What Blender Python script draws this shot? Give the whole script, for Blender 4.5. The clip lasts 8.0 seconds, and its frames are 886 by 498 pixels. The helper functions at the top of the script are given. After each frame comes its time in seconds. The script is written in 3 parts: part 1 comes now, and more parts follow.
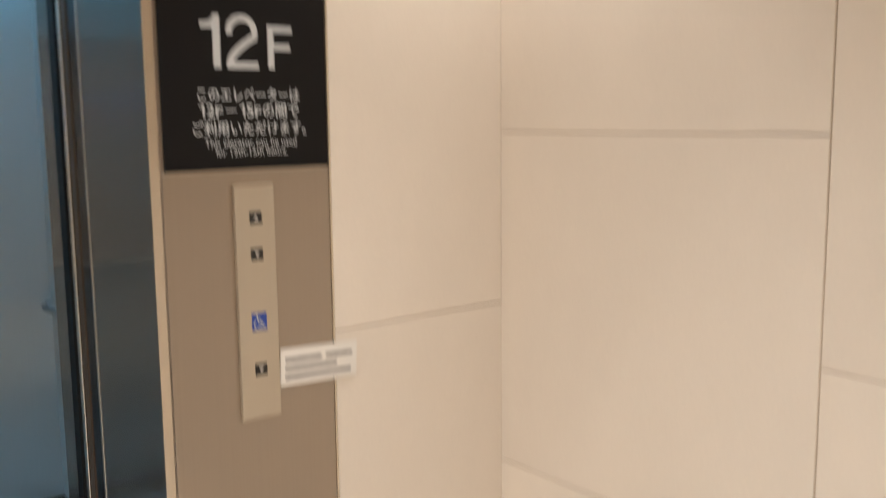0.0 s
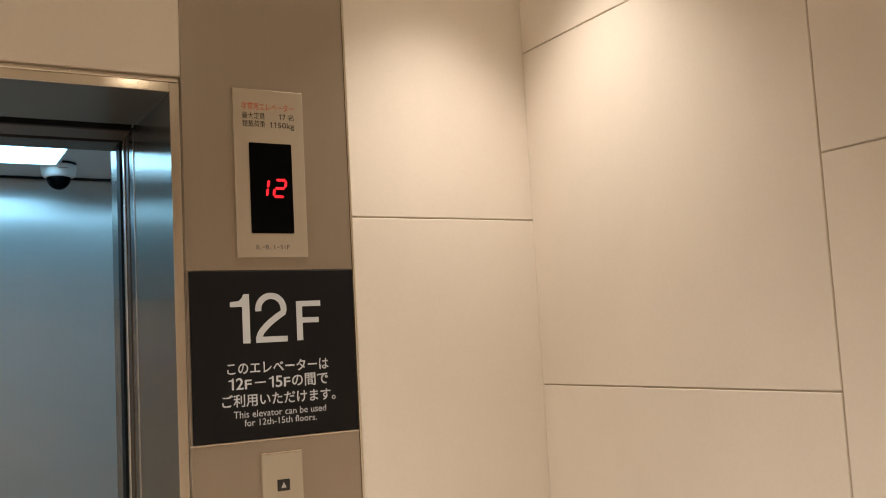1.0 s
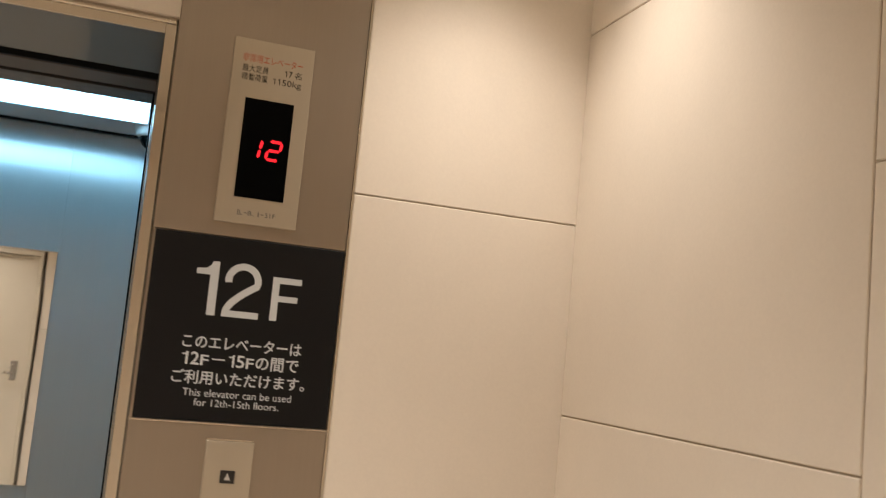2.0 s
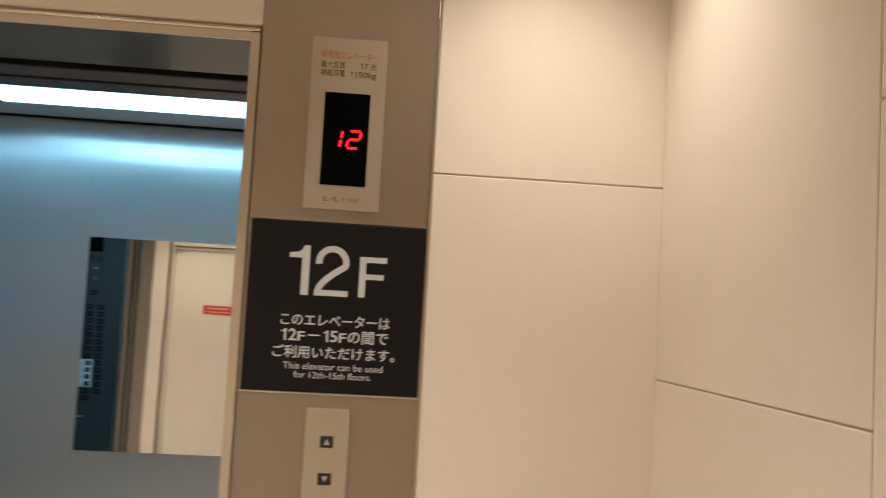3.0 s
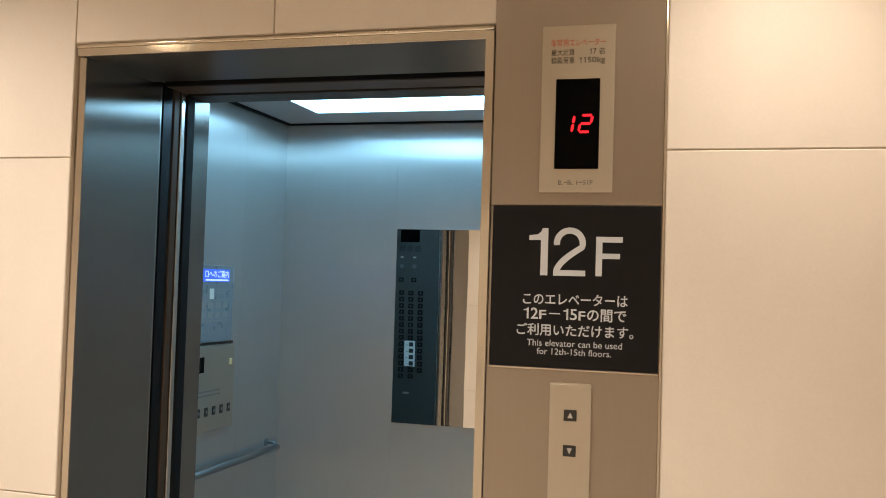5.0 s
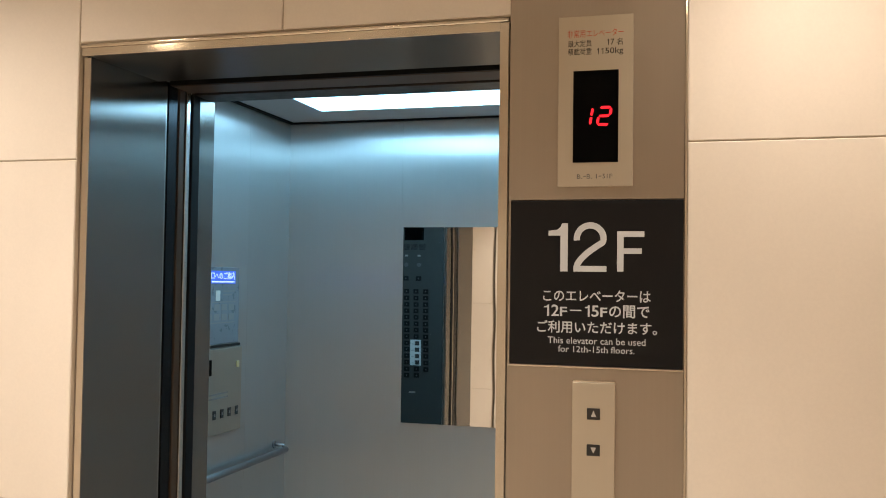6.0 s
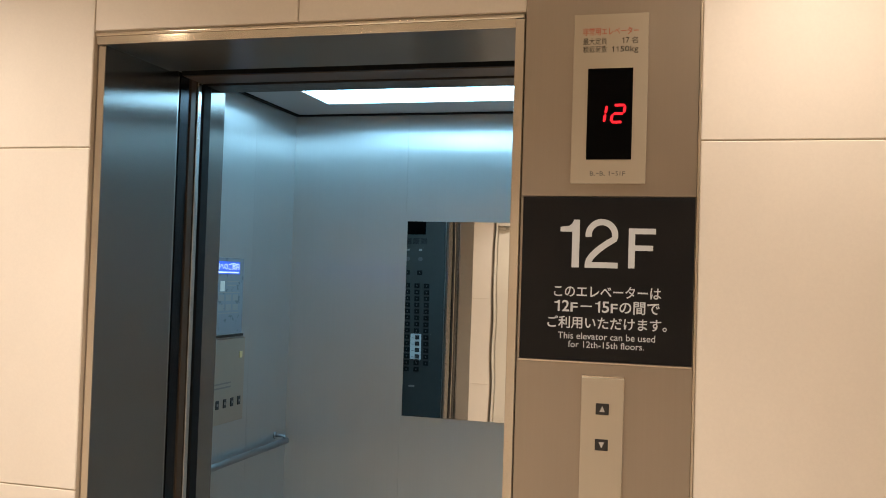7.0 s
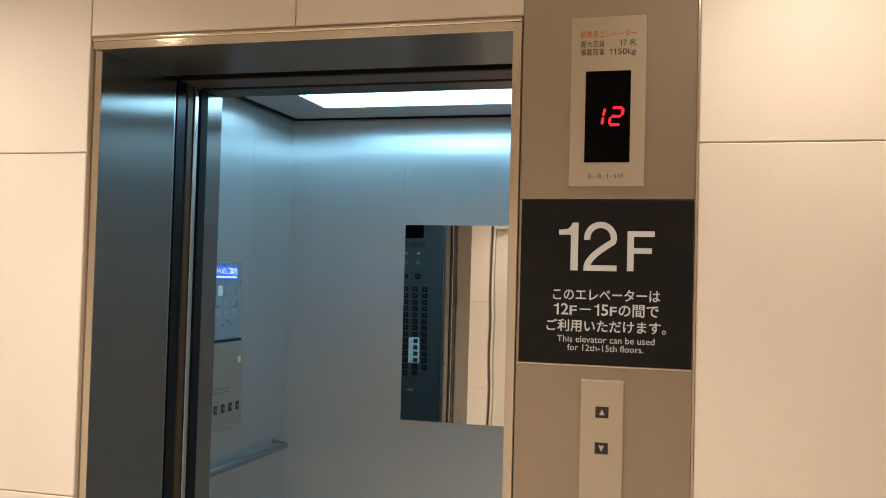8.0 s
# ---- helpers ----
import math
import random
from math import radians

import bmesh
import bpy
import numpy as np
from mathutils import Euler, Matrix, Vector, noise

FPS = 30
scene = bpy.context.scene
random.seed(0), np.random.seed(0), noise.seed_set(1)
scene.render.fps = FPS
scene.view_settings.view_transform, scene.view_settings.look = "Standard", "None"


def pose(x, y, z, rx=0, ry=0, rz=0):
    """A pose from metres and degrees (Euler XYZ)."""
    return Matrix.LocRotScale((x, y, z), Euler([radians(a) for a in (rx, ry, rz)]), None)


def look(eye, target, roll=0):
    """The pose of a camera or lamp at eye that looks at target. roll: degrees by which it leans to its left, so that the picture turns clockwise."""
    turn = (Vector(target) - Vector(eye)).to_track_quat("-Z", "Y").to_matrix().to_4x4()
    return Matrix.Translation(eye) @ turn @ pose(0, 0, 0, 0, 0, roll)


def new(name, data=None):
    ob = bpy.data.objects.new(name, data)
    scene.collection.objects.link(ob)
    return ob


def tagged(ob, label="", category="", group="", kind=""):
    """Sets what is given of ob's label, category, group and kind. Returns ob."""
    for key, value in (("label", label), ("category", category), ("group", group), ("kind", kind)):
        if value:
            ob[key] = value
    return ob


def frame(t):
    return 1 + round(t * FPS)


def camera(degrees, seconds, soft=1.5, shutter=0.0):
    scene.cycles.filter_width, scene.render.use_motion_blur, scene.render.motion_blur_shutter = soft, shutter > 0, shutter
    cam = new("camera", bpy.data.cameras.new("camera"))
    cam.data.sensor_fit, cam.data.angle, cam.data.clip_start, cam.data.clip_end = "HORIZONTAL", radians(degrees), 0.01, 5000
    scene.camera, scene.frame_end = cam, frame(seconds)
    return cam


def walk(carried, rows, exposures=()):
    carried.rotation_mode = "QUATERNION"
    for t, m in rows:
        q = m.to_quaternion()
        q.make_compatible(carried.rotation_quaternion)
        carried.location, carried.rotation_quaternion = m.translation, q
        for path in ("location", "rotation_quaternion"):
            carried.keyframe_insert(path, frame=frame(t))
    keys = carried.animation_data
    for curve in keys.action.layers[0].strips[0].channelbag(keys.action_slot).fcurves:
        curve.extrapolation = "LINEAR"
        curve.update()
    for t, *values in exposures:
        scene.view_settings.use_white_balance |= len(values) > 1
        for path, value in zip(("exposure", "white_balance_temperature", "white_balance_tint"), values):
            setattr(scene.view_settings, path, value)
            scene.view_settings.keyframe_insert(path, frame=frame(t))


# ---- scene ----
cam = camera(50.5, 8.0, soft=0.95, shutter=0.5)
PATH = [
    (0, (-0.156, -1.661, 1.508), (1.092, -0.123, 1.23), -0.6),
    (0.2, (-0.162, -1.703, 1.531), (1.047, -0.113, 1.421), 0.7),
    (0.5, (-0.107, -1.782, 1.591), (1.003, -0.119, 1.646), 1.3),
    (0.7, (-0.025, -1.837, 1.594), (1.031, -0.146, 1.756), -0.3),
    (1, (0.049, -1.849, 1.592), (1.045, -0.125, 1.782), -3.1),
    (1.2, (0.111, -1.828, 1.583), (1.053, -0.076, 1.792), -3.1),
    (2.3, (0.617, -1.765, 1.573), (1.159, 0.148, 1.786), 6.9),
    (2.5, (0.675, -1.786, 1.573), (1.123, 0.152, 1.78), 5.3),
    (2.8, (0.738, -1.845, 1.577), (1.001, 0.13, 1.744), 4.7),
    (3, (0.772, -1.896, 1.58), (0.929, 0.093, 1.719), 3.2),
    (3.5, (0.869, -1.939, 1.591), (0.764, 0.054, 1.707), 0.7),
    (4, (0.976, -1.963, 1.572), (0.532, -0.013, 1.603), 2.7),
    (4.5, (1.007, -1.969, 1.577), (0.46, -0.047, 1.636), 1.9),
    (4.7, (1.001, -1.966, 1.579), (0.454, -0.044, 1.652), 2.0),
    (5.8, (0.937, -1.926, 1.584), (0.388, -0.005, 1.653), 0.6),
    (6, (0.932, -1.927, 1.581), (0.39, -0.003, 1.649), 0.8),
    (6.5, (0.915, -1.935, 1.58), (0.384, -0.008, 1.638), 1.4),
    (7, (0.902, -1.949, 1.577), (0.369, -0.022, 1.635), 1.8),
    (7.5, (0.902, -1.948, 1.578), (0.37, -0.021, 1.641), 1.6),
    (8, (0.899, -1.946, 1.578), (0.371, -0.018, 1.643), 1.5),
]
walk(cam, [(t, look(eye, target, roll)) for t, eye, target, roll in PATH],
     exposures=((0, 0.08, 5900, 9), (0.5, -0.08, 6250, 10), (1.0, -0.14, 6400, 10), (2.5, -0.2, 6400, 10), (3.0, -0.16, 6450, 10), (3.5, -0.02, 6450, 10), (4.0, 0.08, 6500, 11), (4.5, 0.06, 6550, 11), (8.0, 0.06, 6600, 12)))

# ---- light ----
world = bpy.data.worlds.new("world")
scene.world = world
world.use_nodes = True
world.node_tree.nodes["Background"].inputs[0].default_value = (0.8, 0.7, 0.55, 1)
world.node_tree.nodes["Background"].inputs[1].default_value = 0.02

CEIL = 2.70                # hall ceiling
WARM = (1.0, 0.905, 0.80)
COOL = (0.355, 0.725, 1.0)
HALL_W, HALL_E, HALL_S = -2.35, 1.372, -3.2
# the second lamp is an unseen fill, added to lift the lower walls
DOWNLIGHTS = [(-0.90, -0.72, 84, 137), (-0.05, -1.10, 128, 122), (1.10, -0.33, 42, 95), (-1.49, -1.87, 60, 90), (0.82, -1.83, 16, 60), (-0.75, -2.50, 75, 128)]
CAR_POWER = 6.7


def spot(x, y, z, power, cone):
    d = bpy.data.lights.new("downlight_lamp", "SPOT")
    d.energy, d.color, d.spot_size, d.spot_blend, d.shadow_soft_size = power, WARM, radians(cone), 1.0, 0.045
    ob = new("downlight_lamp", d)
    ob.location = (x, y, z)
    return ob


# ---- materials ----
def material(name):
    m = bpy.data.materials.new(name)
    m.use_nodes = True
    return m, m.node_tree.nodes, m.node_tree.links, m.node_tree.nodes["Principled BSDF"]


def noise_node(n, l, scale, stretch=(1, 1, 1), detail=4.0, rough=0.6):
    co = n.new("ShaderNodeTexCoord")
    mp = n.new("ShaderNodeMapping")
    mp.inputs["Scale"].default_value = stretch
    tx = n.new("ShaderNodeTexNoise")
    tx.inputs["Scale"].default_value, tx.inputs["Detail"].default_value, tx.inputs["Roughness"].default_value = scale, detail, rough
    l.new(co.outputs["Object"], mp.inputs[0])
    l.new(mp.outputs[0], tx.inputs["Vector"])
    return tx.outputs["Fac"]


def mapped(n, l, socket, a, b, lo=0.3, hi=0.7):
    r = n.new("ShaderNodeMapRange")
    r.inputs["From Min"].default_value, r.inputs["From Max"].default_value = lo, hi
    r.inputs["To Min"].default_value, r.inputs["To Max"].default_value = a, b
    l.new(socket, r.inputs["Value"])
    return r.outputs["Result"]


def varied(n, l, colour, facs):
    """A colour multiplied by several factors."""
    out = None
    for f in facs:
        mx = n.new("ShaderNodeMix")
        mx.data_type, mx.blend_type = "RGBA", "MULTIPLY"
        mx.inputs["Factor"].default_value = 1.0
        if out is None:
            mx.inputs["A"].default_value = (*colour, 1)
        else:
            l.new(out, mx.inputs["A"])
        l.new(f, mx.inputs["B"])
        out = mx.outputs["Result"]
    return out


def bump(n, l, p, socket, strength, distance):
    b = n.new("ShaderNodeBump")
    b.inputs["Strength"].default_value, b.inputs["Distance"].default_value = strength, distance
    l.new(socket, b.inputs["Height"])
    l.new(b.outputs[0], p.inputs["Normal"])


def mat_panel(name, colour, rough=0.42):
    """Cream wall board: faint cloudy tone, fine speckle, slight sheen."""
    m, n, l, p = material(name)
    info = n.new("ShaderNodeObjectInfo")
    cloud = mapped(n, l, noise_node(n, l, 2.2, (1, 1, 0.6)), 0.955, 1.03)
    speck = mapped(n, l, noise_node(n, l, 160, detail=2), 0.985, 1.012)
    each = mapped(n, l, info.outputs["Random"], 0.975, 1.02, 0, 1)
    l.new(varied(n, l, colour, (cloud, speck, each)), p.inputs["Base Color"])
    l.new(mapped(n, l, noise_node(n, l, 9), rough - 0.05, rough + 0.08), p.inputs["Roughness"])
    bump(n, l, p, noise_node(n, l, 220, detail=2), 0.06, 0.002)
    return m


def mat_hairline(name, colour, rough, aniso=0.6, metallic=1.0, grain=0.06, streak=(260, 260, 1.2), smudge=0.06, relief=0.012, polish=0.0, sheen=0.26, lacquer=0.0, across=-0.7, axis=""):
    """Brushed metal: long fine grain in tone and roughness, with broad smudges."""
    m, n, l, p = material(name)
    g = noise_node(n, l, 1.0, streak, detail=3)
    s = noise_node(n, l, 3.0, (1, 1, 0.5))
    l.new(varied(n, l, colour, (mapped(n, l, g, 1 - grain, 1 + grain), mapped(n, l, s, 0.97, 1.03))), p.inputs["Base Color"])
    add = n.new("ShaderNodeMath")
    l.new(mapped(n, l, g, rough - grain * 0.4, rough + grain * 0.4), add.inputs[0])
    l.new(mapped(n, l, s, -smudge / 2, smudge / 2), add.inputs[1])
    l.new(add.outputs[0], p.inputs["Roughness"])
    p.inputs["Metallic"].default_value = metallic
    p.inputs["Anisotropic"].default_value = aniso
    p.inputs["Coat Weight"].default_value, p.inputs["Coat Roughness"].default_value = lacquer, 0.06
    if polish:
        gl = n.new("ShaderNodeBsdfAnisotropic")
        gl.inputs["Roughness"].default_value, gl.inputs["Anisotropy"].default_value = sheen, across
        gl.inputs["Color"].default_value = (*colour, 1)
        mx = n.new("ShaderNodeMixShader")
        mx.inputs[0].default_value = polish
        l.new(p.outputs[0], mx.inputs[1])
        l.new(gl.outputs[0], mx.inputs[2])
        l.new(mx.outputs[0], n["Material Output"].inputs["Surface"])
    if axis:
        tg = n.new("ShaderNodeTangent")
        tg.direction_type, tg.axis = "RADIAL", axis
        l.new(tg.outputs[0], p.inputs["Tangent"])
        if polish:
            l.new(tg.outputs[0], gl.inputs["Tangent"])
    if relief:
        bump(n, l, p, g, relief, 0.0004)
    return m


def mat_plain(name, colour, rough=0.5, metallic=0.0, vary=0.04, scale=30.0, gloss=0.5):
    m, n, l, p = material(name)
    p.inputs["Specular IOR Level"].default_value = gloss
    f = noise_node(n, l, scale)
    l.new(varied(n, l, colour, (mapped(n, l, f, 1 - vary, 1 + vary),)), p.inputs["Base Color"])
    l.new(mapped(n, l, f, rough - 0.05, rough + 0.05), p.inputs["Roughness"])
    p.inputs["Metallic"].default_value = metallic
    return m


def mat_glow(name, colour, strength):
    m, n, l, p = material(name)
    p.inputs["Base Color"].default_value = (*colour, 1)
    p.inputs["Emission Color"].default_value = (*colour, 1)
    p.inputs["Emission Strength"].default_value = strength
    return m


def mat_mirror(name):
    m, n, l, p = material(name)
    p.inputs["Base Color"].default_value = (0.86, 0.87, 0.86, 1)
    p.inputs["Metallic"].default_value, p.inputs["Roughness"].default_value = 1.0, 0.015
    bump(n, l, p, noise_node(n, l, 3.5, (1.5, 1, 1), detail=1), 0.05, 0.004)
    return m


M_PANEL = mat_panel("cream_wall_board", (0.80, 0.715, 0.615))
M_JOINT = mat_plain("joint_shadow_gap", (0.56, 0.465, 0.36), 0.8)
M_DOORPAINT = mat_panel("cream_door_paint", (0.74, 0.67, 0.56), 0.38)
M_CEIL = mat_plain("white_ceiling_paint", (0.78, 0.74, 0.68), 0.8, 0, 0.02)
M_FLOOR = mat_panel("beige_floor_stone", (0.64, 0.57, 0.48), 0.3)
M_COLUMN = mat_hairline("taupe_hairline_steel", (0.43, 0.37, 0.305), 0.33, 0.3, 0.9, 0.012)
M_TRIM = mat_hairline("champagne_steel", (0.70, 0.62, 0.51), 0.10, 0.0, 0.85, 0.006)
M_PLATE = mat_hairline("satin_champagne_plate", (0.55, 0.485, 0.385), 0.33, 0.3, 0.65, 0.008)
M_REVEAL = mat_hairline("reveal_hairline_steel", (0.36, 0.35, 0.33), 0.22, 0.95, 0.97, 0.003, smudge=0.0, relief=0.0, polish=0.35, sheen=0.20, across=-0.85, lacquer=0.08)
# reveal steel again, base darkened for the shade on the underside
M_SOFFIT = mat_hairline("shaded_soffit_steel", (0.24, 0.225, 0.205), 0.28, 0.95, 0.96, 0.003, smudge=0.0, relief=0.0, polish=0.4, sheen=0.20, across=-0.85, axis="X")
M_CAR = mat_hairline("car_hairline_steel", (0.66, 0.685, 0.68), 0.37, 1.0, 0.79, 0.012, smudge=0.09, relief=0.0, polish=0.21, sheen=0.14, across=-0.94)
M_CARCEIL = mat_hairline("car_ceiling_steel", (0.58, 0.59, 0.59), 0.45, 0.2, 0.5, 0.01)
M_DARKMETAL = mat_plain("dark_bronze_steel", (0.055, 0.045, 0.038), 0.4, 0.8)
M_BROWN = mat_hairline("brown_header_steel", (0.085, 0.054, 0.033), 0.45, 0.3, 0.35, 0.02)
M_EDGE = mat_hairline("bright_edge_steel", (0.50, 0.48, 0.45), 0.25, 0.3, 1.0, 0.02)
M_RAIL = mat_hairline("satin_rail_steel", (0.36, 0.37, 0.38), 0.36, 0.0, 1.0, 0.02)
# black for buttons and gasket; also paints the shade in gaps and slots
M_BLACK = mat_plain("black_parts_and_gap_shade", (0.010, 0.010, 0.010), 0.6, gloss=0.12)
M_SIGN = mat_plain("black_sign_acrylic", (0.008, 0.0075, 0.0078), 0.45, 0, 0.06, 60, 0.19)
M_WHITE = mat_plain("white_print", (0.56, 0.57, 0.575), 0.6, 0, 0.02)
M_INK = mat_plain("dark_print", (0.02, 0.018, 0.016), 0.7, gloss=0.1)
M_SIGNTEXT = mat_plain("pale_red_print", (0.70, 0.36, 0.30), 0.6)
M_REDINK = mat_plain("red_print", (0.55, 0.09, 0.04), 0.7, gloss=0.1)
M_GLASS = mat_plain("black_display_glass", (0.002, 0.002, 0.002), 0.12, gloss=0.05)
M_LED = mat_glow("red_led", (1.0, 0.012, 0.025), 1.25)
M_BUTTON = mat_plain("black_button", (0.022, 0.019, 0.017), 0.35)
M_ARROW = mat_plain("grey_arrow", (0.50, 0.47, 0.43), 0.5)
M_BLUE = mat_plain("blue_plate", (0.02, 0.06, 0.32), 0.45)
M_PAPER = mat_plain("white_label_paper", (0.82, 0.78, 0.72), 0.6, 0, 0.02)
M_DIM = mat_plain("dim_print", (0.09, 0.09, 0.09), 0.6)
M_GREYBAR = mat_plain("grey_print", (0.30, 0.28, 0.26), 0.6)
M_MIRROR = mat_mirror("mirror_glass")
M_COP = mat_plain("dark_operating_panel", (0.052, 0.052, 0.049), 0.45, 0.0, gloss=0.25)
M_LCD = mat_glow("blue_screen", (0.06, 0.16, 0.78), 0.30)
M_LCDTEXT = mat_glow("screen_text", (0.75, 0.85, 1.0), 0.8)
M_LIT = mat_glow("lit_panel", COOL, CAR_POWER)
M_LAMP = mat_glow("downlight_lens", (1.0, 0.82, 0.6), 22.0)
M_CARFLOOR = mat_panel("pale_car_floor", (0.34, 0.34, 0.335), 0.22)
M_NAVY = mat_hairline("dark_polished_steel", (0.035, 0.036, 0.040), 0.25, 0.3, 0.95, 0.01, relief=0.0)
M_BEAD = mat_hairline("polished_champagne_bead", (0.70, 0.62, 0.51), 0.14, 0.0, 0.9, 0.004, smudge=0.0, relief=0.0)
M_CHROME = mat_hairline("bright_satin_steel", (0.80, 0.77, 0.73), 0.24, 0.3, 1.0, 0.02)
# plain pale yellow in place of the lit button's glow
M_KEY = mat_plain("yellow_button_glow", (0.85, 0.72, 0.36), 0.35)
M_RED = mat_plain("red_sign_face", (0.55, 0.03, 0.02), 0.5)
M_WHITEPLASTIC = mat_plain("white_plastic", (0.72, 0.72, 0.70), 0.4)
M_INFO = mat_plain("pale_info_glass", (0.20, 0.22, 0.24), 0.3)
# near-black: the darkness of shaft and void put into the colour
M_SHAFT = mat_plain("shaft_darkness", (0.03, 0.03, 0.03), 0.9)
M_LOWER = mat_hairline("warm_steel_plate", (0.52, 0.46, 0.38), 0.38, 0.3, 0.8, 0.02)

# ---- building helpers ----
BASE = {}


def thing(name, at, label="", category="", group="", kind=""):
    ob = new(name)
    ob.empty_display_size = 0.05
    ob.location = at
    BASE[ob.name] = Vector(at)
    return tagged(ob, label, category, group, kind)


def part(name, bm, mat, parent=None, label="", smooth=False):
    """Links a bmesh in world coordinates as one mesh object under parent."""
    xs = [v.co for v in bm.verts]
    lo = Vector([min(v[i] for v in xs) for i in range(3)])
    hi = Vector([max(v[i] for v in xs) for i in range(3)])
    c = (lo + hi) / 2
    bmesh.ops.translate(bm, verts=bm.verts, vec=-c)
    me = bpy.data.meshes.new(name)
    bm.to_mesh(me)
    bm.free()
    me.materials.append(mat)
    if smooth:
        me.shade_smooth()
    ob = new(name, me)
    ob.parent = parent
    ob.location = c - (BASE[parent.name] if parent else Vector())
    BASE[ob.name] = c
    if label:
        ob["label"] = label
    return ob


def box(x0, x1, y0, y1, z0, z1, bevel=0.0, bm=None, seg=2):
    bm2 = bmesh.new()
    bmesh.ops.create_cube(bm2, size=1)
    for v in bm2.verts:
        v.co = Vector(((x0 + x1) / 2 + v.co.x * (x1 - x0), (y0 + y1) / 2 + v.co.y * (y1 - y0), (z0 + z1) / 2 + v.co.z * (z1 - z0)))
    if bevel:
        bmesh.ops.bevel(bm2, geom=bm2.edges[:], offset=bevel, segments=seg, affect="EDGES", profile=0.5)
    return joined(bm, bm2)


def joined(bm, bm2):
    if bm is None:
        return bm2
    me = bpy.data.meshes.new("tmp")
    bm2.to_mesh(me)
    bm2.free()
    bm.from_mesh(me)
    bpy.data.meshes.remove(me)
    return bm


def tube(p, q, r0, r1=None, n=20, bm=None, bevel=0.0):
    p, q = Vector(p), Vector(q)
    bm2 = bmesh.new()
    bmesh.ops.create_cone(bm2, cap_ends=True, segments=n, radius1=r0, radius2=r0 if r1 is None else r1, depth=(q - p).length)
    if bevel:
        rim = [e for e in bm2.edges if abs(e.verts[0].co.z - e.verts[1].co.z) < 1e-6]
        bmesh.ops.bevel(bm2, geom=rim, offset=bevel, segments=2, affect="EDGES", profile=0.5)
    rot = (q - p).to_track_quat("Z", "Y").to_matrix().to_4x4()
    bmesh.ops.transform(bm2, verts=bm2.verts, matrix=Matrix.Translation((p + q) / 2) @ rot)
    return joined(bm, bm2)


def poly(points, y, depth):
    """A prism in the front wall's plane: outline in x, z; its face at y, its back at y + depth."""
    bm = bmesh.new()
    front = [bm.verts.new((x, y, z)) for x, z in points]
    back = [bm.verts.new((x, y + depth, z)) for x, z in points]
    bm.faces.new(front)
    bm.faces.new(back[::-1])
    for i in range(len(points)):
        j = (i + 1) % len(points)
        bm.faces.new((front[j], front[i], back[i], back[j]))
    bmesh.ops.recalc_face_normals(bm, faces=bm.faces)
    return bm


def lettering(body, x0, x1, z0, z1, y, mat, parent, weight=0.0, turn=0, x=0.0):
    """Writing with the built-in font, filling a box on a wall. turn 0 faces -y; 90 faces +x, where x0, x1 run along y."""
    cu = bpy.data.curves.new("lettering", "FONT")
    cu.body, cu.size, cu.extrude, cu.offset, cu.resolution_u = body, 1.0, 0.004, weight, 3
    ob = bpy.data.objects.new("lettering", cu)
    scene.collection.objects.link(ob)
    dg = bpy.context.evaluated_depsgraph_get()
    me = bpy.data.meshes.new_from_object(ob.evaluated_get(dg))
    bpy.data.objects.remove(ob)
    bpy.data.curves.remove(cu)
    bm = bmesh.new()
    bm.from_mesh(me)
    bpy.data.meshes.remove(me)
    if not bm.verts:
        bm.free()
        return None
    ax0, ax1 = min(v.co.x for v in bm.verts), max(v.co.x for v in bm.verts)
    ay0, ay1 = min(v.co.y for v in bm.verts), max(v.co.y for v in bm.verts)
    for v in bm.verts:
        u = x0 + (v.co.x - ax0) / (ax1 - ax0) * (x1 - x0)
        w = z0 + (v.co.y - ay0) / max(ay1 - ay0, 1e-6) * (z1 - z0)
        d = (v.co.z / 0.004 - 1) * 0.0002
        v.co = Vector((u, y - d, w)) if turn == 0 else Vector((x + d, u, w))
    if turn == 0:
        bmesh.ops.recalc_face_normals(bm, faces=bm.faces)
    return part("lettering", bm, mat, parent)


def wall_board(x0, x1, y0, y1, z0, z1, parent):
    return part("panel", box(x0, x1, y0, y1, z0, z1, 0.0015, seg=1), M_PANEL, parent)


# ---- hall: floor, ceiling, walls ----
G = 0.0015     # joint half-width
T = 0.018      # board thickness
D = 0.004      # depth of the joints
floor = tagged(part("floor", box(HALL_W - .2, HALL_E + .2, HALL_S - .2, 0.24, -0.12, 0.0), M_JOINT), "beige polished stone floor of the lift hall", "floor", kind="structure")
ceiling = tagged(part("ceiling", box(HALL_W - .2, HALL_E + .2, HALL_S - .2, 0.24, CEIL, CEIL + 0.1), M_CEIL), "plain white painted hall ceiling with downlights", "ceiling", kind="structure")

# front wall: backing in three pieces round the opening
OPEN, TOP = 0.508, 2.111
FR = 0.019       # width of the frame's face
bm = box(HALL_W - .2, -OPEN - FR - .003, D, 0.24, 0, CEIL)
box(OPEN + FR + .003, HALL_E + .2, D, 0.24, 0, CEIL, bm=bm)
box(-OPEN - FR - .003, OPEN + FR + .003, D, 0.24, TOP + FR + .012, CEIL, bm=bm)
wall_north = tagged(part("wall_north", bm, M_JOINT), "cream panelled lift hall wall with dark joints", "wall", kind="structure")
wall_east = tagged(part("wall_east", box(HALL_E + D, HALL_E + .2, HALL_S - .2, T, 0, CEIL), M_JOINT), "cream panelled side wall with dark joints", "wall", kind="structure")
